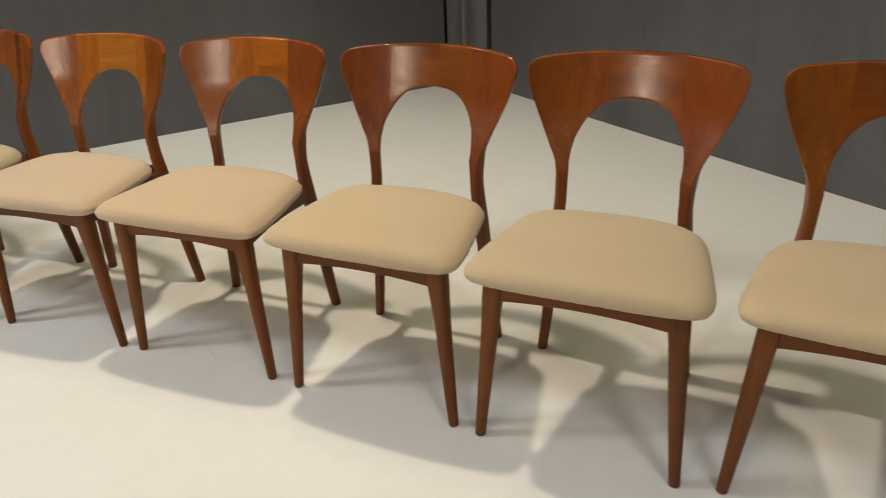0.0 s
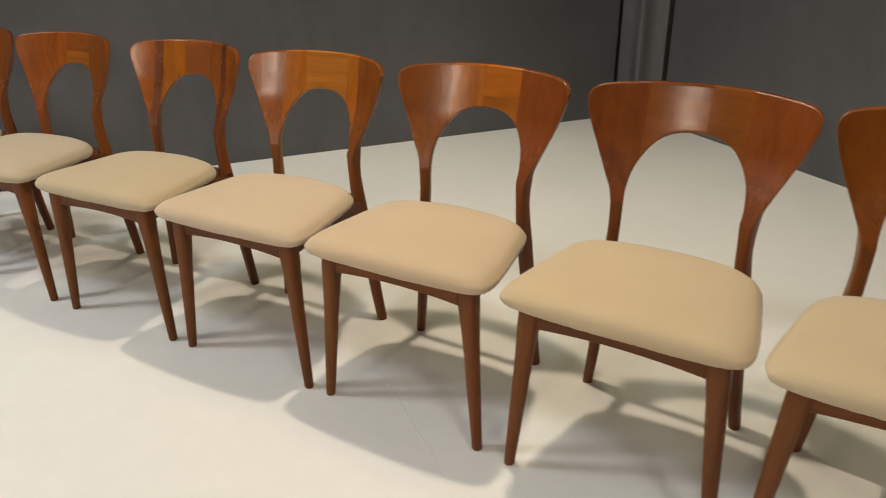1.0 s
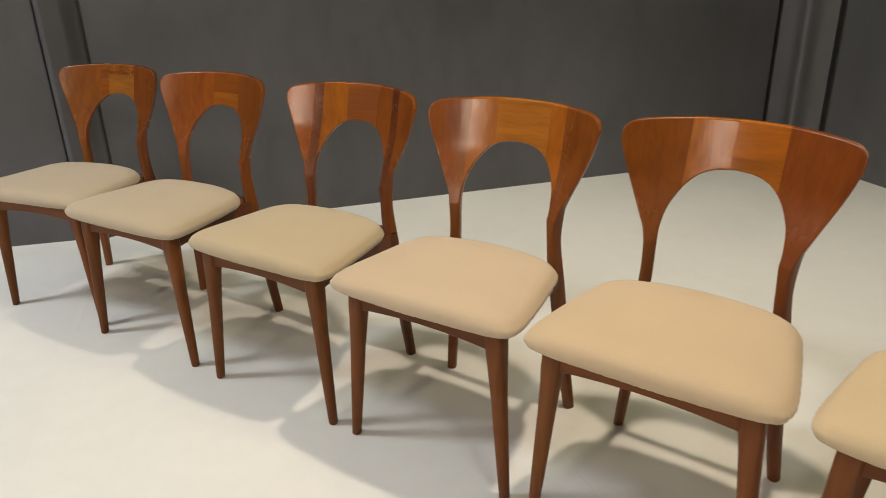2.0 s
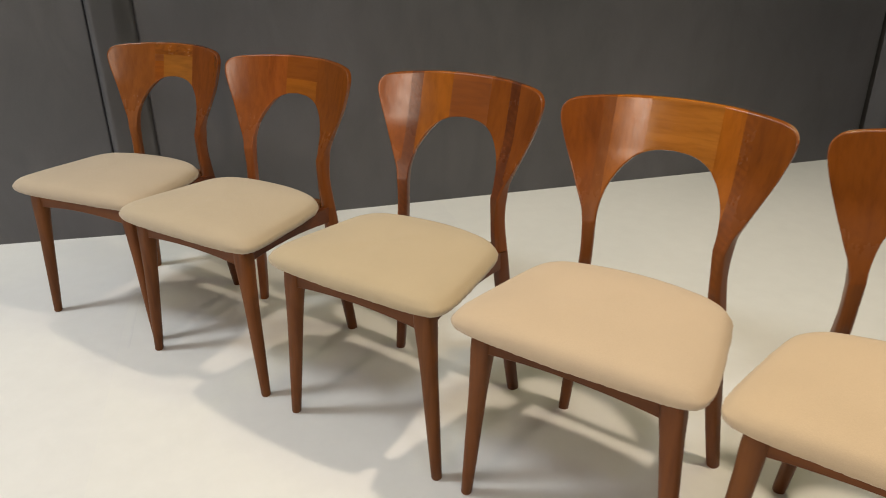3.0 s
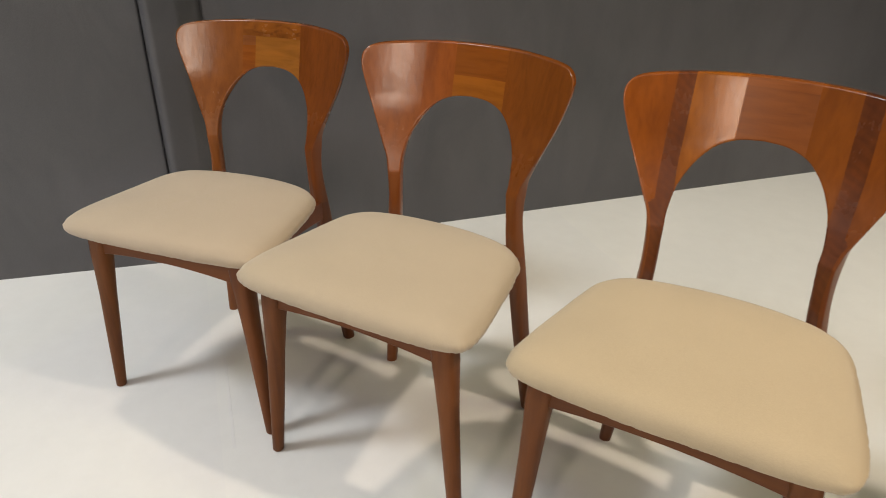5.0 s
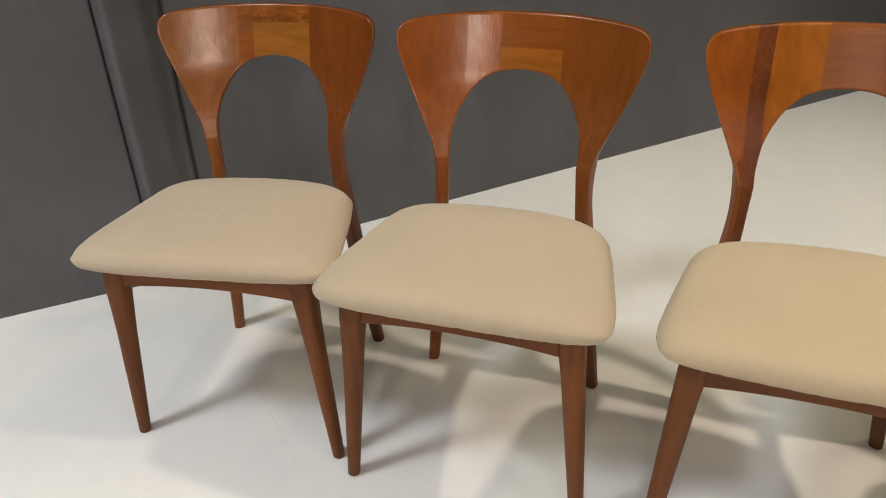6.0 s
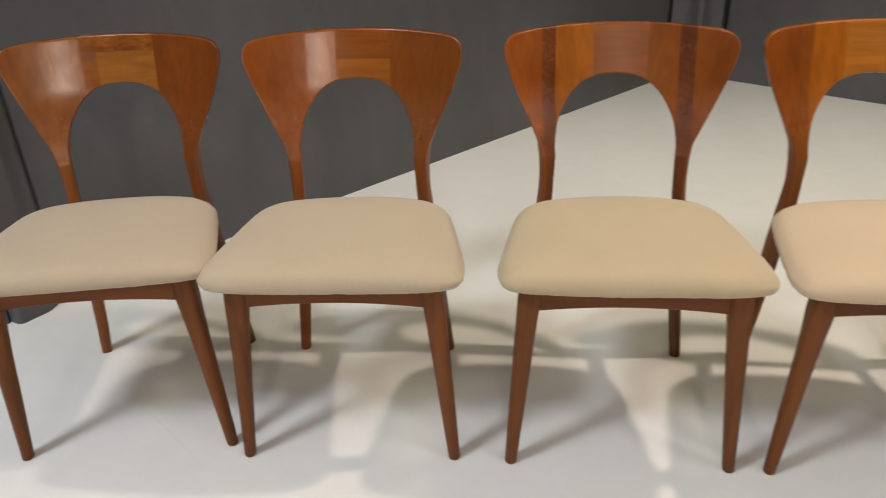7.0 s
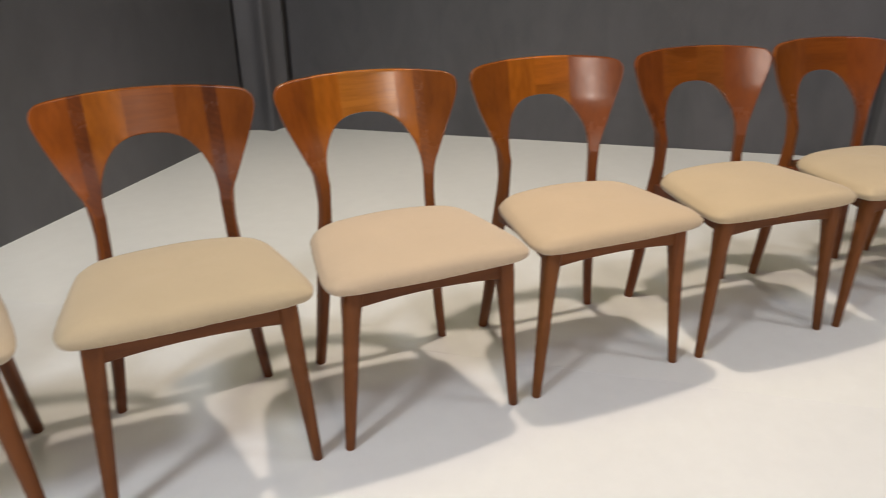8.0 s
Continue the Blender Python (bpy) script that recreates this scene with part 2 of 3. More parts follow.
def pad(a, b, depth, crease, steps=28):
    """Plan points of a flat padded post: proud at its first edge over a tight seam, sinking softly into the next wall."""
    a, b = Vector((*a, 0)), Vector((*b, 0))
    d = (b - a).normalized()
    out = Vector((d.y, -d.x, 0))
    pts = []
    for i in range(steps + 1):
        t = i / steps
        edge = math.sqrt(1 - (1 - min(t / 0.14, 1.0)) ** 2)
        fall = min(max((t - 0.55) / 0.45, 0.0), 1.0)
        rise = depth * edge * (1 - 0.2 * t) * (1 - fall * fall * (3 - 2 * fall)) - crease * (i == 0) - 0.006 * (i == steps)
        q = a.lerp(b, t) + out * rise
        pts.append((q.x, q.y))
    return tucked(pts, a, b, d, out, crease)


def tucked(pts, a, b, d, out, crease):
    """The felt goes on behind the neighbouring walls at both ends."""
    deep = out * (crease + 0.025)
    for at, point in ((0, a - d * 0.045 - deep), (len(pts) + 1, b + d * 0.045 - deep)):
        pts.insert(at, (point.x, point.y))
    return pts


def rolled(a, b, at_start, at_end, r=0.022):
    """Plan points of a wall face whose felt rolls back into the creases at its ends."""
    a, b = Vector((*a, 0)), Vector((*b, 0))
    d = (b - a).normalized()
    back = Vector((-d.y, d.x, 0))
    turn = [(r * (1 - math.cos(radians(15 * i))), r * (1 - math.sin(radians(15 * i)))) for i in range(7)]
    pts = [a + d * u + back * v for u, v in turn] if at_start else [a]
    pts += [b - d * u + back * v for u, v in turn[::-1]] if at_end else [b]
    return [(p.x, p.y) for p in pts]


# plan of the felt wall: far end, padded post, long face, padded corner post, face to the right, padded post
WL0, WL1 = (-3.40, -2.838), (-0.5065, 0.381)
L0, L1 = (-0.4336, 0.5129), (1.587, 3.132)
R0, R1 = (1.873, 3.114), (4.425, 1.166)
wall_run("wall_west", rolled(WL0, (WL1[0] - 0.002, WL1[1] - 0.002), False, True, 0.007), "dark grey felt-covered partition wall", thick=0.10)
wall_run("wall_post_west", pad(WL1, L0, 0.034, 0.012), "padded dark grey felt post between wall panels")
wall_run("wall_north", rolled((L0[0] + 0.003, L0[1] + 0.004), (L1[0] - 0.004, L1[1] - 0.005), True, True, 0.012), "dark grey felt-covered partition wall", thick=0.10)
wall_run("wall_post_corner", bulge(L1, R0, 0.085, 0.05), "padded dark grey felt post in the wall corner")
wall_run("wall_east", rolled((R0[0] + 0.010, R0[1] - 0.007), (R1[0] - 0.008, R1[1] + 0.006), True, True), "dark grey felt-covered partition wall", thick=0.10)
R2 = (4.60, 1.033)
wall_run("wall_post_east", pad(R1, R2, 0.034, 0.012), "padded dark grey felt post between wall panels")
wall_run("wall_east_far", [R2, (8.2, -1.716)], "dark grey felt-covered partition wall", thick=0.10)
# plain walls that close the room behind the camera
wall_run("wall_south_east", [(8.2, -1.76), (8.2, -5.2)], "plain grey wall closing the room", PLAIN_WALL)
wall_run("wall_south", [(8.3, -5.2), (-3.5, -5.2)], "plain grey wall closing the room", PLAIN_WALL)
wall_run("wall_south_west", [(-3.4, -5.2), (-3.4, -2.88)], "plain grey wall closing the room", PLAIN_WALL)
ceiling = box("ceiling", (-5.0, -5.5, WALL_H), (8.5, 5.0, WALL_H + 0.2), PLASTER)
tagged(ceiling, "plain pale plaster ceiling", "ceiling", kind="structure")


def floor_crease(name, start, end, width, height, seed, rough=0.003):
    """A thin, uneven ridge where the sheeting has buckled."""
    rng = random.Random(seed)
    a, b = Vector((*start, 0)), Vector((*end, 0))
    d = (b - a).normalized()
    side = Vector((-d.y, d.x, 0))
    n = 40
    off, rings = 0.0, []
    for i in range(n + 1):
        t = i / n
        off = 0.85 * off + rng.uniform(-rough, rough)
        k = math.sin(math.pi * t) ** 0.6 * rng.uniform(0.5, 1.0) + 0.02
        c = a.lerp(b, t) + side * off
        rings.append([(c.x + side.x * w * width, c.y + side.y * w * width, 0.0002 + h * height * k) for w, h in ((-1, 0), (-0.25, 0.9), (0.0, 1.0), (0.12, 0.5), (0.2, 0.0))])
    return mesh_object(name, *loft(rings, caps=False, closed=False), SHEET, floor, sharp=25)


floor_crease("floor_crease", (1.86, 0.20), (2.27, -0.115), 0.007, 0.0011, 3)
floor_crease("floor_crease", (0.00, 0.11), (0.27, -0.09), 0.006, 0.0004, 5, 0.0006)


# ---- chairs ----
def backrest_y(x, z):
    """Where the middle of the curved backrest lies, across and up."""
    low = np.clip((0.67 - z) / 0.13, 0.0, 1.0)
    return 0.387 + (z - 0.45) * 0.25 - 1.25 * np.minimum(np.abs(x), 0.24) ** 2 - 0.016 * low * low * (3 - 2 * low)


OUTER = smooth_curve([(0.1515, 0.515), (0.1575, 0.545), (0.1695, 0.573), (0.1905, 0.620), (0.2085, 0.662), (0.2205, 0.696), (0.2278, 0.722), (0.2282, 0.7425),
                      (0.2200, 0.7565), (0.2050, 0.7635), (0.170, 0.7680), (0.106, 0.7718), (0.050, 0.7730), (0.0, 0.7735)], 10)
ARCH = smooth_curve([(0.1256, 0.515), (0.1248, 0.545), (0.1180, 0.585), (0.1045, 0.616), (0.089, 0.6385), (0.068, 0.6575), (0.038, 0.6695), (0.0, 0.6735)], 10)
RIM_A = np.vstack([OUTER[:-1], ARCH[:-1]])
RIM_D = np.vstack([OUTER[1:] - OUTER[:-1], ARCH[1:] - ARCH[:-1]])
RIM_A, RIM_D = np.vstack([RIM_A, RIM_A * (-1, 1)]), np.vstack([RIM_D, RIM_D * (-1, 1)])
RIM_L = np.maximum((RIM_D ** 2).sum(1), 1e-12)
BACK_T, BACK_R = 0.0160, 0.0030
STILE_R = 0.0090
EAR = int(np.argmax(OUTER[:, 0]))


def reach(x):
    """The lowest and highest z of the backrest at x."""
    x = abs(x)
    up = OUTER[EAR:][::-1]
    hi = np.interp(x, up[:, 0], up[:, 1])
    if x >= OUTER[0, 0]:
        lo = np.interp(x, OUTER[:EAR + 1, 0], OUTER[:EAR + 1, 1])
    elif x >= ARCH[0, 0]:
        lo = 0.515
    else:
        a = ARCH[::-1]
        lo = np.interp(x, a[:, 0], a[:, 1])
    return lo, hi


def planed(x, x0, x1):
    """How far a board, planed a little flat between its glue lines, lies in front of the full curve."""
    return 0.12 * 1.25 * max(x - x0, 0.0) * max(x1 - x, 0.0)


def half_thickness(x, z):
    px, pz = x - RIM_A[:, 0], z - RIM_A[:, 1]
    t = np.clip((px * RIM_D[:, 0] + pz * RIM_D[:, 1]) / RIM_L, 0.0, 1.0)
    d = np.min(np.hypot(px - t * RIM_D[:, 0], pz - t * RIM_D[:, 1]))
    half = BACK_T / 2 + 0.0065 * min(max((0.60 - z) / 0.085, 0.0), 1.0) ** 2
    if d >= BACK_R:
        return half
    return half - BACK_R + math.sqrt(max(BACK_R ** 2 - (BACK_R - d) ** 2, 0.0))


def stave(x0, x1, z0=0.0, z1=1.0):
    """A board of the backrest between x0 and x1 (and z0 and z1), with rounded outer edges."""
    top = OUTER[EAR, 0]
    xs = {x0, x1}
    for i in range(141):
        x = -top + 2 * top * i / 140
        if x0 < x < x1:
            xs.add(x)
    for base in (top, 0.1256, 0.1515):
        for off in (0.0003, 0.001, 0.002, 0.0035, 0.005, 0.007):
            for x in (base - off, -(base - off)):
                if x0 < x < x1:
                    xs.add(x)
    xs = sorted(xs)
    keep = [xs[0]]
    for x in xs[1:]:
        if x - keep[-1] > 0.0002:
            keep.append(x)
    keep[-1] = x1
    fr = [0.0, 0.012, 0.035, 0.07] + [0.12 + 0.76 * i / 7 for i in range(8)] + [0.93, 0.965, 0.988, 1.0]
    rings = []
    for x in keep:
        lo, hi = reach(x)
        a, b = max(lo, z0), min(hi, z1)
        b = max(b, a + 1e-4)
        front, rear = [], []
        for t in fr:
            z = a + (b - a) * t
            h, y = half_thickness(x, z), float(backrest_y(x, z)) - planed(x, x0, x1)
            front.append((x, y - h, z))
            rear.append((x, y + h, z))
        rings.append(front + rear[::-1])
    return loft(rings)


#          z      x      y      width  depth
STILE = smooth_curve([(0.0, 0.1810, 0.3805, 0.0190, 0.0220), (0.004, 0.1805, 0.3802, 0.0225, 0.0255), (0.10, 0.1695, 0.3760, 0.0250, 0.0280), (0.20, 0.1600, 0.3715, 0.0260, 0.0320),
                      (0.30, 0.1515, 0.3670, 0.0262, 0.0345), (0.36, 0.1467, 0.3640, 0.0258, 0.0350), (0.41, 0.1420, 0.3620, 0.0252, 0.0335), (0.45, 0.1390, 0.3615, 0.0248, 0.0310),
                      (0.49, 0.1382, 0.3618, 0.0250, 0.0285), (0.516, 0.1386, 0.3632, 0.0259, 0.0280)], 4)
JOINT = 0.385
TOE = 0.36  # the stiles and rear legs stand turned in along the curve of the back


def along(column, z):
    return float(np.interp(z, STILE[:, 0], STILE[:, column]))


def outer_x(z):
    if z < 0.515:
        return along(1, z) + along(3, z) / 2
    return float(np.interp(z, OUTER[:EAR + 1, 1], OUTER[:EAR + 1, 0]))


def inner_x(z):
    """The edge of the arch at a height; nothing above its crown."""
    if z < 0.515:
        return along(1, z) - along(3, z) / 2
    return float(np.interp(z, ARCH[:, 1], ARCH[:, 0])) if z < ARCH[-1, 1] else -1.0


def board_point(x, z, side, x0, x1):
    """Front and rear points of the backrest or the stile below it."""
    if z >= 0.515:
        h, y = half_thickness(x, z), float(backrest_y(x, z)) - planed(x, x0, x1) * min(max((z - 0.53) / 0.05, 0.0), 1.0)
    else:
        d = max(min(x - inner_x(z), outer_x(z) - x), 0.0)
        h = along(4, z) / 2
        soft = BACK_R + (STILE_R - BACK_R) * min(max((0.515 - z) / 0.05, 0.0), 1.0)
        h -= soft - math.sqrt(max(soft ** 2 - (soft - min(d, soft)) ** 2, 0.0))
        y = along(2, z) - TOE * (x - along(1, z))
    turn = h * TOE * min(max((0.62 - z) / 0.10, 0.0), 1.0)
    return (side * (x - turn), y - h, z), (side * (x + turn), y + h, z)


def upright_board(x0, x1, side, stile):
    """An upright board of one half of the backrest; the one over the leg runs down as the stile."""
    ear = x1 > 0.225
    base = 0.70

    def seam(x, z):
        """Glue lines beside the stile draw together a little on their way down into it."""
        if x > 0.137:
            return max(x - max(0.0, 0.66 - z) * 0.045, outer_x(z) - 0.0055 if z < 0.56 else 0.0)
        return x - max(0.0, 0.63 - z) * 0.06 if x > 0.110 else x

    def right(z):
        return outer_x(z) if ear else min(seam(x1, z), outer_x(z))

    def left(z):
        return max(seam(x0, z), inner_x(z))

    if stile:
        low = JOINT
    else:
        low = base
        while low > JOINT + 0.004 and right(low - 0.001) - left(low - 0.001) > 0.0006:
            low -= 0.001
    rows = []
    z = low
    while z < base - 0.001:
        rows.append((left(z), right(z), None, z))
        z += 0.0012 if 0.640 < z < 0.682 else 0.006
    fs = [0.0, 0.15, 0.3, 0.45, 0.6, 0.72, 0.82, 0.90, 0.93, 0.952, 0.972, 0.986, 0.996, 1.0]
    rim = OUTER[:EAR + 1]
    shares = [(p[1] - base) / (reach(p[0])[1] - base) for p in rim]
    for f in fs:
        r = float(np.interp(f, shares, rim[:, 0])) if ear else x1
        rows.append((max(x0, inner_x(base)), r, f, base))
    steps = [0.0, 0.0004, 0.0012, 0.0024, 0.0040, 0.0058]
    mid = max(4, int((x1 - x0) / 0.006))
    rings = []
    for l, r, f, z in rows:
        w = r - l
        k = min(1.0, 0.45 * w / 0.0058)
        xs = [l + e * k for e in steps] + [l + 0.0058 * k + (w - 0.0116 * k) * i / mid for i in range(1, mid)] + [r - e * k for e in steps[::-1]]
        front, rear = [], []
        for x in xs:
            zz = z if f is None else base + f * (reach(x)[1] - base)
            a, b = board_point(x, zz, side, x0, x1)
            front.append(a)
            rear.append(b)
        rings.append(front + rear[::-1])
    return loft(rings)


def front_leg(side):
    """Round tapered leg, leaning outwards to the foot, square-shouldered under the rail."""
    rings = []
    prof = [(0.0, 0.0095), (0.003, 0.0115), (0.05, 0.0128), (0.15, 0.0155), (0.25, 0.0178), (0.32, 0.0190), (0.36, 0.0195), (0.408, 0.0195)]
    for z, r in prof:
        t = z / 0.39
        cx, cy = side * (0.2093 - 0.0303 * t), 0.0 + 0.014 * t
        sq = min(max((z - 0.28) / 0.09, 0.0), 1.0)
        ring = []
        for i in range(20):
            a = 2 * math.pi * i / 20
            c, s = math.cos(a), math.sin(a)
            k = r * (1 - sq) + sq * r / max(abs(c), abs(s)) * (0.93 if abs(abs(c) - abs(s)) < 0.2 else 1.0)
            ring.append((cx + k * c, cy + k * s, z))
        rings.append(ring)
    return loft(rings)


def rear_leg(side):
    """Rear leg: splayed foot and knee below the seat; its stile goes on above as a board of the backrest."""
    rings = []
    zs = [p for p in STILE if p[0] < JOINT + 0.004]
    for z, x, y, w, d in zs:
        rings.append([(side * (x + px + TOE * py), y + py - TOE * px, z) for px, py in rounded_box(w, d, 0.0090)])
    return loft(rings)


def rail(p, q, height, thick, sag, n=12):
    """A rail between two points of its upper middle line, its lower edge arched up by sag in the middle."""
    p, q = Vector(p), Vector(q)
    d = (q - p).normalized()
    nrm = Vector((-d.y, d.x, 0))
    rings = []
    for i in range(n + 1):
        t = i / n
        c = p.lerp(q, t)
        h = height - sag * (1 - (2 * t - 1) ** 2)
        e = 0.002
        ring = []
        for sx, z in ((-1, 0), (1, 0), (1, -h + e), (0.8, -h), (-0.8, -h), (-1, -h + e)):
            v = c + nrm * (sx * thick / 2)
            ring.append((v.x, v.y, c.z + z))
        rings.append(ring)
    return loft(rings)


SEAT_HALF = smooth_curve([(0.0, -0.0440), (0.070, -0.0428), (0.140, -0.0392), (0.1960, -0.0325), (0.2290, -0.0190), (0.2390, 0.0120), (0.2375, 0.0500), (0.2310, 0.1000),
                          (0.2230, 0.1500), (0.2140, 0.2050), (0.1995, 0.2610), (0.1650, 0.2945), (0.1100, 0.3075), (0.055, 0.3130), (0.0, 0.3148)], 10)
SEAT_RING = np.vstack([SEAT_HALF[:-1], (SEAT_HALF * (-1, 1))[::-1][:-1]])


def cushion(seed):
    """Upholstered seat: flat below, full rounded edge, softly domed and a little lower in the middle of the front."""
    rng = random.Random(seed)
    cx, cy = 0.0, 0.125
    ph = rng.uniform(0, 6)
    pucker = [rng.uniform(-1, 1) for _ in SEAT_RING]
    #        scale inwards (m), height
    prof = [(0.060, 0.4060), (0.020, 0.4060), (0.010, 0.4080), (0.004, 0.4125), (0.0008, 0.4195), (0.0, 0.4265), (0.0020, 0.4350), (0.0070, 0.4430), (0.0160, 0.4500), (0.0300, 0.4540),
            (0.0500, 0.4572), (0.0800, 0.4602), (0.1150, 0.4620), (0.1500, 0.4630), (0.19, 0.4635)]
    rings = []
    for inset, z in prof:
        ring = []
        drawn = 0.0011 * min(max((0.4330 - z) / 0.010, 0.0), 1.0) * (z > 0.4065)
        for (x, y), fold in zip(SEAT_RING, pucker):
            dx, dy = x - cx, y - cy
            r = math.hypot(dx, dy)
            k = max(r - inset * (r / 0.20) + drawn * fold, 0.0) / r
            wob = 0.0004 * math.sin(5 * math.atan2(dy, dx) + ph)
            zz = z - 0.010 * (abs(cx + dx * k) / 0.235) ** 2 * (z > 0.43) + wob - (0.004 * (abs(x) / 0.235) ** 2 if z < 0.43 else 0)
            ring.append((cx + dx * k, cy + dy * k, zz))
        rings.append(ring)
    return loft(rings)


# tints of the boards
RED, BROWN, ORANGE, GOLD, DARK, DEEP = (0.205, 0.055, 0.008), (0.164, 0.0445, 0.005), (0.266, 0.079, 0.006), (0.315, 0.114, 0.014), (0.118, 0.030, 0.005), (0.130, 0.032, 0.006)
RUST = (0.150, 0.0375, 0.005)
NUT = (0.216, 0.065, 0.010)
CHESTNUT = (0.198, 0.053, 0.006)
OLIVE = (0.200, 0.061, 0.007)
HONEY = (0.268, 0.096, 0.014)
UMBER = (0.178, 0.050, 0.006)
LEG_TINT = (0.150, 0.048, 0.010)
E = 0.2285
HEIGHT = 0.986

CHAIRS = [
    # x, y, turn, cushion tint, boards as (x0, x1, z0, z1, tint, grain: 0 upright, 1 across, 2 across and dull), label
    (0.088, -0.055, 11.7, (0.448, 0.365, 0.272),
     [(-E, -0.078, 0, 1, NUT, 0), (-0.078, 0.078, 0.739, 1, OLIVE, 1), (-0.078, -0.046, 0.718, 0.739, UMBER, 2), (-0.078, -0.046, 0, 0.718, CHESTNUT, 1), (-0.046, 0.078, 0, 0.739, HONEY, 1), (0.078, E, 0, 1, RUST, 0)]),
    (0.551, -0.024, 4.6, (0.447, 0.368, 0.267),
     [(-E, -0.105, 0, 1, RED, 0), (-0.105, -0.042, 0, 1, RED, 0), (-0.042, 0.074, 0.712, 1, CHESTNUT, 1), (-0.042, 0.074, 0, 0.712, (0.246, 0.075, 0.007), 1), (0.074, E, 0, 1, BROWN, 0)]),
    (1.081, 0.002, 2.4, (0.458, 0.370, 0.247),
     [(-E, -0.152, 0, 1, CHESTNUT, 0), (-0.152, -0.124, 0, 1, DARK, 0), (-0.124, -0.046, 0, 1, ORANGE, 0), (-0.046, 0.064, 0.757, 1, CHESTNUT, 2), (-0.046, 0.064, 0.697, 0.757, UMBER, 2), (-0.046, 0.064, 0, 0.697, CHESTNUT, 2),
      (0.064, 0.124, 0, 1, CHESTNUT, 0), (0.124, 0.154, 0, 1, DARK, 0), (0.154, E, 0, 1, CHESTNUT, 0)]),
    (1.575, 0.017, 0.8, (0.515, 0.402, 0.285),
     [(-E, -0.150, 0, 1, CHESTNUT, 0), (-0.150, -0.128, 0, 1, BROWN, 0), (-0.128, -0.060, 0, 1, ORANGE, 0), (-0.060, 0.084, 0, 1, GOLD, 1), (0.084, 0.128, 0, 1, ORANGE, 0),
      (0.128, 0.150, 0, 1, UMBER, 0), (0.150, E, 0, 1, BROWN, 0)]),
    (2.061, 0.021, -0.7, (0.515, 0.393, 0.262),
     [(-E, -0.098, 0, 1, BROWN, 0), (-0.098, -0.012, 0, 1, ORANGE, 0), (-0.012, 0.088, 0.700, 1, ORANGE, 1), (-0.012, 0.088, 0, 0.700, ORANGE, 1), (0.088, E, 0, 1, RUST, 0)]),
    (2.562, 0.002, -2.4, (0.50, 0.39, 0.25),
     [(-E, -0.110, 0, 1, RUST, 0), (-0.110, 0.015, 0, 1, BROWN, 1), (0.015, 0.100, 0, 1, BROWN, 1), (0.100, E, 0, 1, RUST, 0)]),
    (3.047, -0.028, -3.2, (0.475, 0.38, 0.25),
     [(-E, -0.120, 0, 1, BROWN, 0), (-0.120, -0.060, 0, 1, (0.198, 0.055, 0.008), 0), (-0.060, 0.100, 0, 1, BROWN, 1), (0.100, E, 0, 1, RUST, 0)]),
    (3.554, -0.047, -5.5, (0.475, 0.375, 0.245),
     [(-E, -0.105, 0, 1, OLIVE, 0), (-0.105, 0.060, 0, 1, BROWN, 1), (0.060, E, 0, 1, OLIVE, 0)]),
]
# how each old frame stands racked: its back (across, out, twist, breadth) and its cushion (across, out, twist, breadth)
RACKED = [
    ((-0.0035, -0.0050, -0.027, 0.0107), (-0.0066, 0.0024, 0.037, 0.0036)),
    ((0.0001, -0.0075, -0.017, -0.0020), (-0.0022, -0.0024, 0.008, -0.0023)),
    ((-0.0028, 0.0026, -0.029, -0.0002), (-0.0004, 0.0030, 0.008, -0.0137)),
    ((-0.0040, -0.0120, -0.018, 0.0015), (-0.0030, -0.0028, 0.015, -0.0086)),
    ((0.0045, -0.0105, -0.013, 0.0038), (-0.0002, -0.0033, 0.012, -0.0112)),
    ((0.0, -0.0106, -0.028, 0.0188), (-0.0033, -0.0019, 0.0, -0.0142)),
    ((-0.0024, 0.0011, 0.004, 0.0159), (-0.0028, -0.0022, 0.015, -0.0105)),
    ((-0.0017, 0.0, 0.0, 0.0043), (0.0016, 0.0, 0.006, -0.0032)),
]
LABELS = [
    "teak dining chair at the row's end, greyish beige seat",
    "teak dining chair with reddish back boards and greyish beige seat",
    "teak dining chair with dark stripes in its back, khaki beige seat",
    "teak dining chair with golden back boards and pinkish beige seat",
    "teak dining chair with brown and orange back boards, peach beige seat",
    "teak dining chair with reddish brown back and tan beige seat",
    "teak dining chair with reddish brown back and tan beige seat",
    "teak dining chair at the row's end, golden back and tan seat",
]


def jitter(tint, rng, much=0.08):
    k = 1 + rng.uniform(-much, much)
    return tuple(c * k * (1 + rng.uniform(-0.03, 0.03)) for c in tint)


def stile_tint(boards, x):
    """The stile runs up into the backrest, so it has the tint of the board above it."""
    return [b[4] for b in boards if b[0] <= x <= b[1]][0]


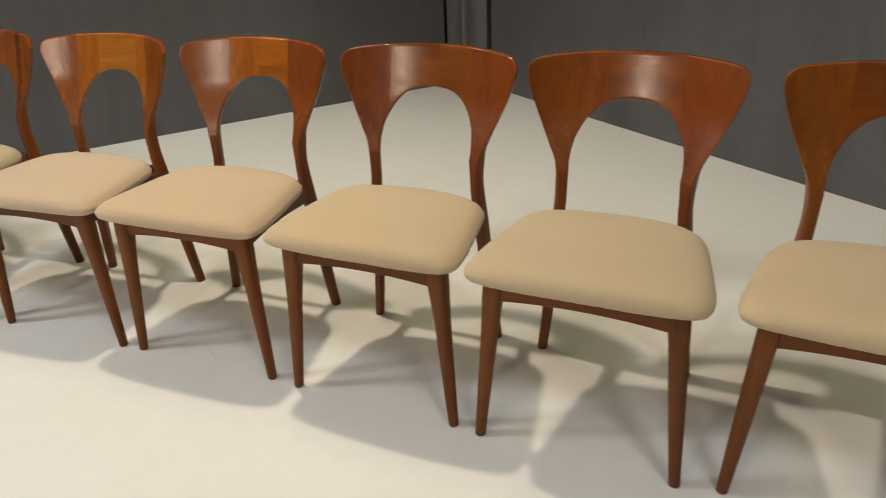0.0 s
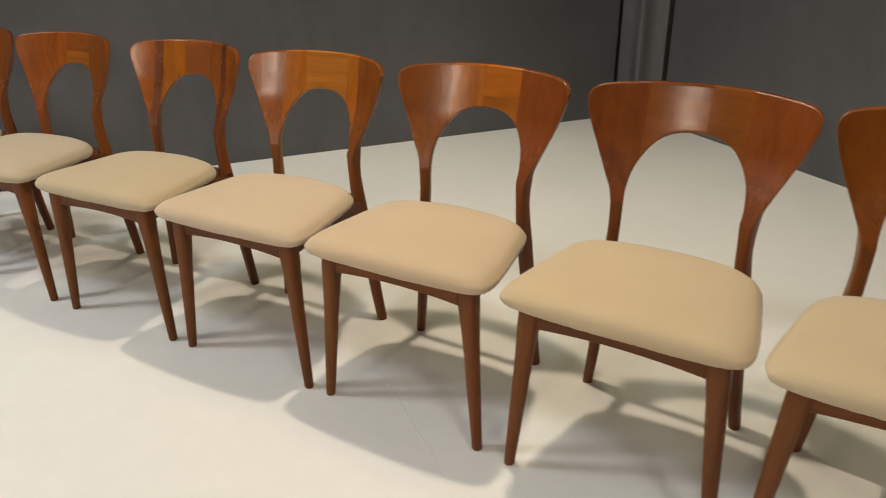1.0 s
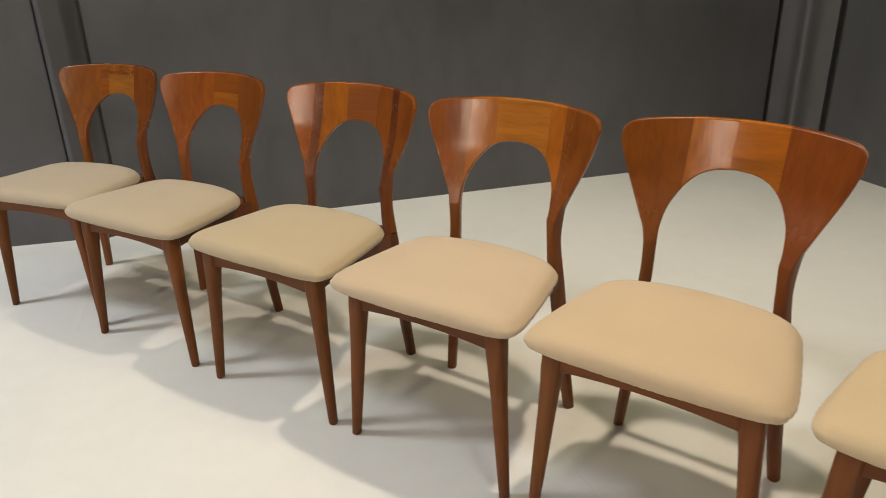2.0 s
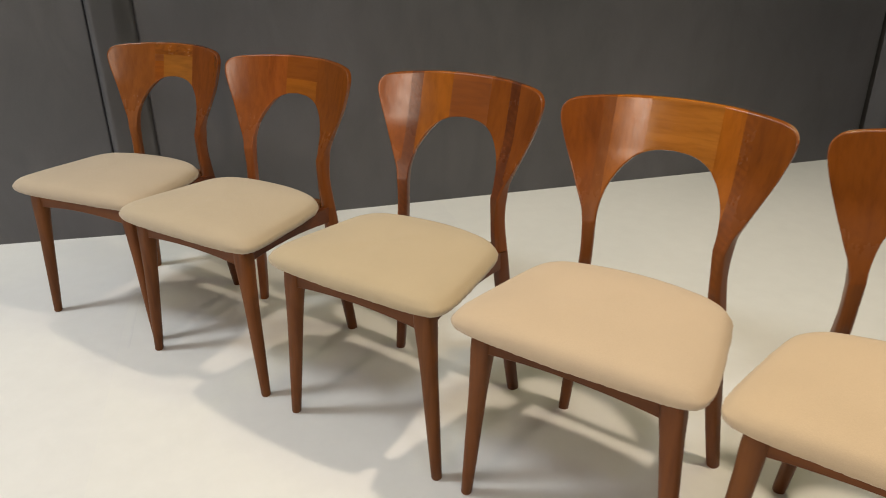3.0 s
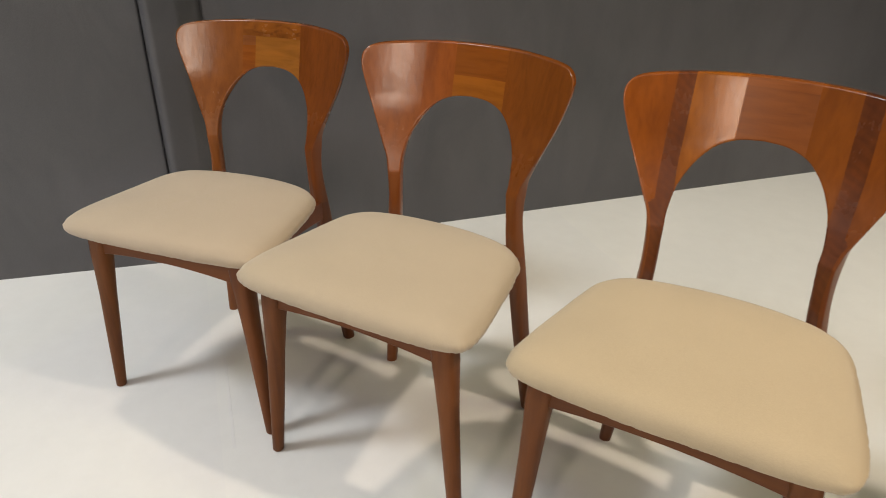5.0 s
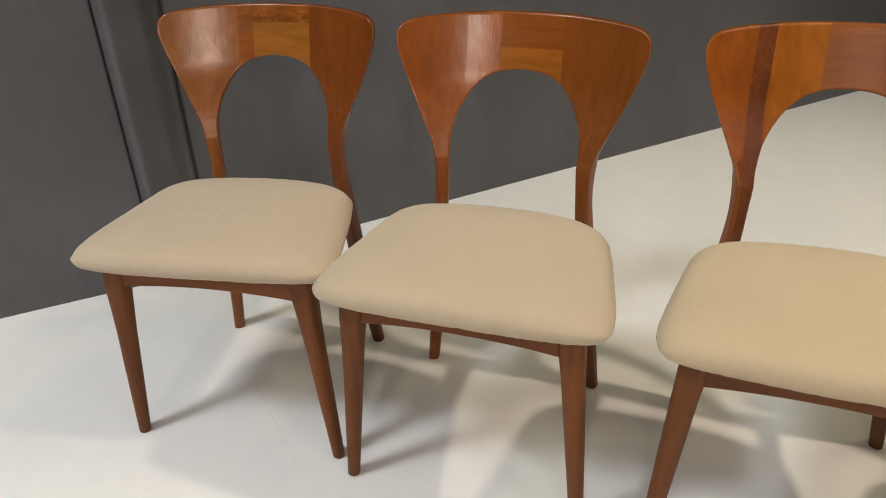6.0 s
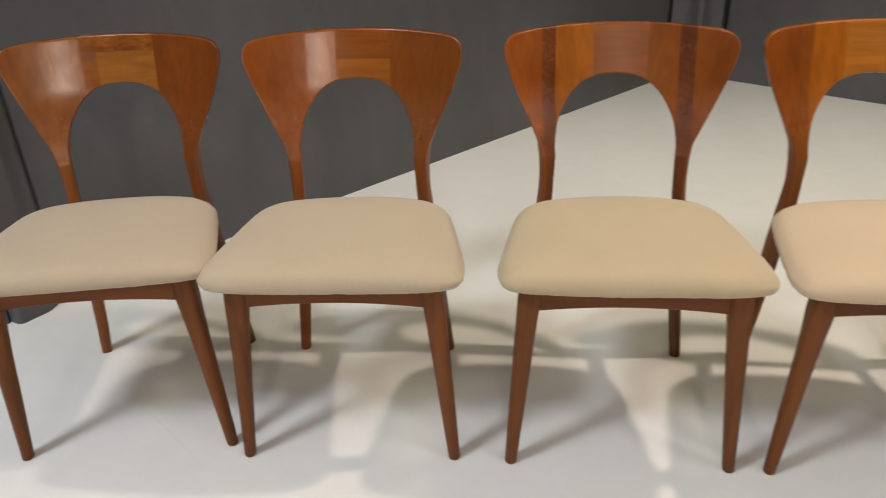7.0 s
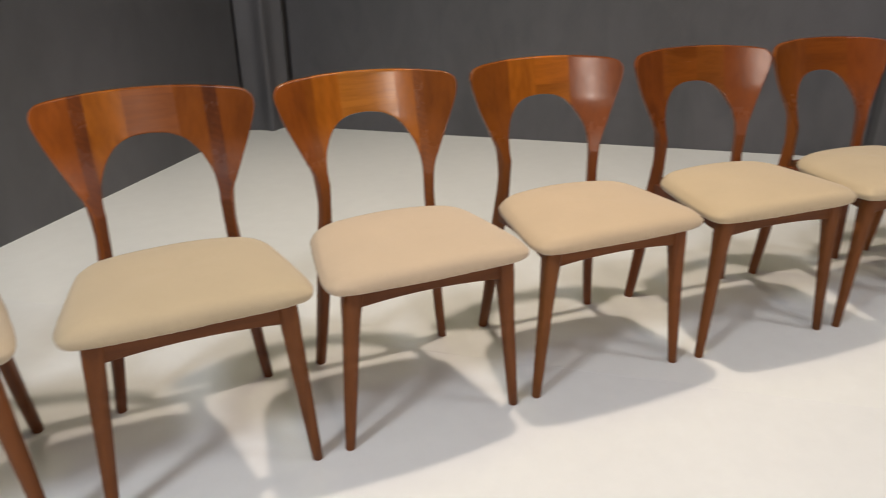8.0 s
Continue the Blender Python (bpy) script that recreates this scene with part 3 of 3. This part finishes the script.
def dining_chair(x, y, turn, wool_tint, boards, label, racked, seed):
    rng = random.Random(seed)
    chair = new("dining_chair")
    chair.matrix_basis = pose(x, y, 0, 0, 0, turn)
    tagged(chair, label, "chair", "row of dining chairs")

    def part(name, made, material, parent, label="", **given):
        verts, faces = made
        placed = []
        for vx, vy, vz in verts:
            vz *= HEIGHT
            if name == "seat":
                across, out, twist, breadth = racked[1]
                wide = vx * (1 + breadth)
                vx, vy = wide + across - twist * (vy - 0.13), vy + out + twist * wide
            elif name in ("board", "rear_leg", "rear_rail"):
                across, out, twist, breadth = racked[0]
                share = min(vz / 0.72, 1.1)
                vx, vy = vx + share * (across + breadth * vx), vy + share * (out + twist * vx)
            placed.append((vx, vy, vz))
        return mesh_object(name, placed, faces, material, parent, label, **given)

    part("seat", cushion(seed), WOOL, chair, "beige ribbed wool seat cushion", sharp=60, colour=wool_tint)
    for side in (-1, 1):
        part("front_leg", front_leg(side), TEAK_LEG, chair, colour=jitter(LEG_TINT, rng))
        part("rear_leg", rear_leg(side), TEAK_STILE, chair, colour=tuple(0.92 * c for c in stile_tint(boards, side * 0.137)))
        part("side_rail", rail((side * 0.181, 0.028, 0.407), (side * 0.146, 0.346, 0.390), 0.045, 0.018, 0.010), TEAK_RAIL, chair, colour=jitter(DEEP, rng))
    part("front_rail", rail((-0.166, 0.010, 0.407), (0.166, 0.010, 0.407), 0.051, 0.018, 0.010), TEAK_RAIL, chair, colour=jitter(LEG_TINT, rng))
    part("rear_rail", rail((-0.131, 0.353, 0.403), (0.131, 0.353, 0.403), 0.045, 0.018, 0.010), TEAK_RAIL, chair, colour=jitter(LEG_TINT, rng))
    back = new("backrest")
    back.parent = chair
    for x0, x1, z0, z1, tint, across in boards:
        colour = jitter(tint, rng)
        if across or x0 < 0 < x1:
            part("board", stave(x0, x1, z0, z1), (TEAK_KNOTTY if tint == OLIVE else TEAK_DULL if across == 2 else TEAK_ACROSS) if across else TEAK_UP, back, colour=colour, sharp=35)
            continue
        side = 1 if x0 >= 0 else -1
        a, b = sorted((abs(x0), abs(x1)))
        stile = a <= 0.137 <= b
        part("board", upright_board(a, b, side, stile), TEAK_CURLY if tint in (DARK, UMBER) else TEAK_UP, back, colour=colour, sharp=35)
    return chair


for i, (spec, label, racked) in enumerate(zip(CHAIRS, LABELS, RACKED)):
    dining_chair(*spec, label, racked, i + 11)
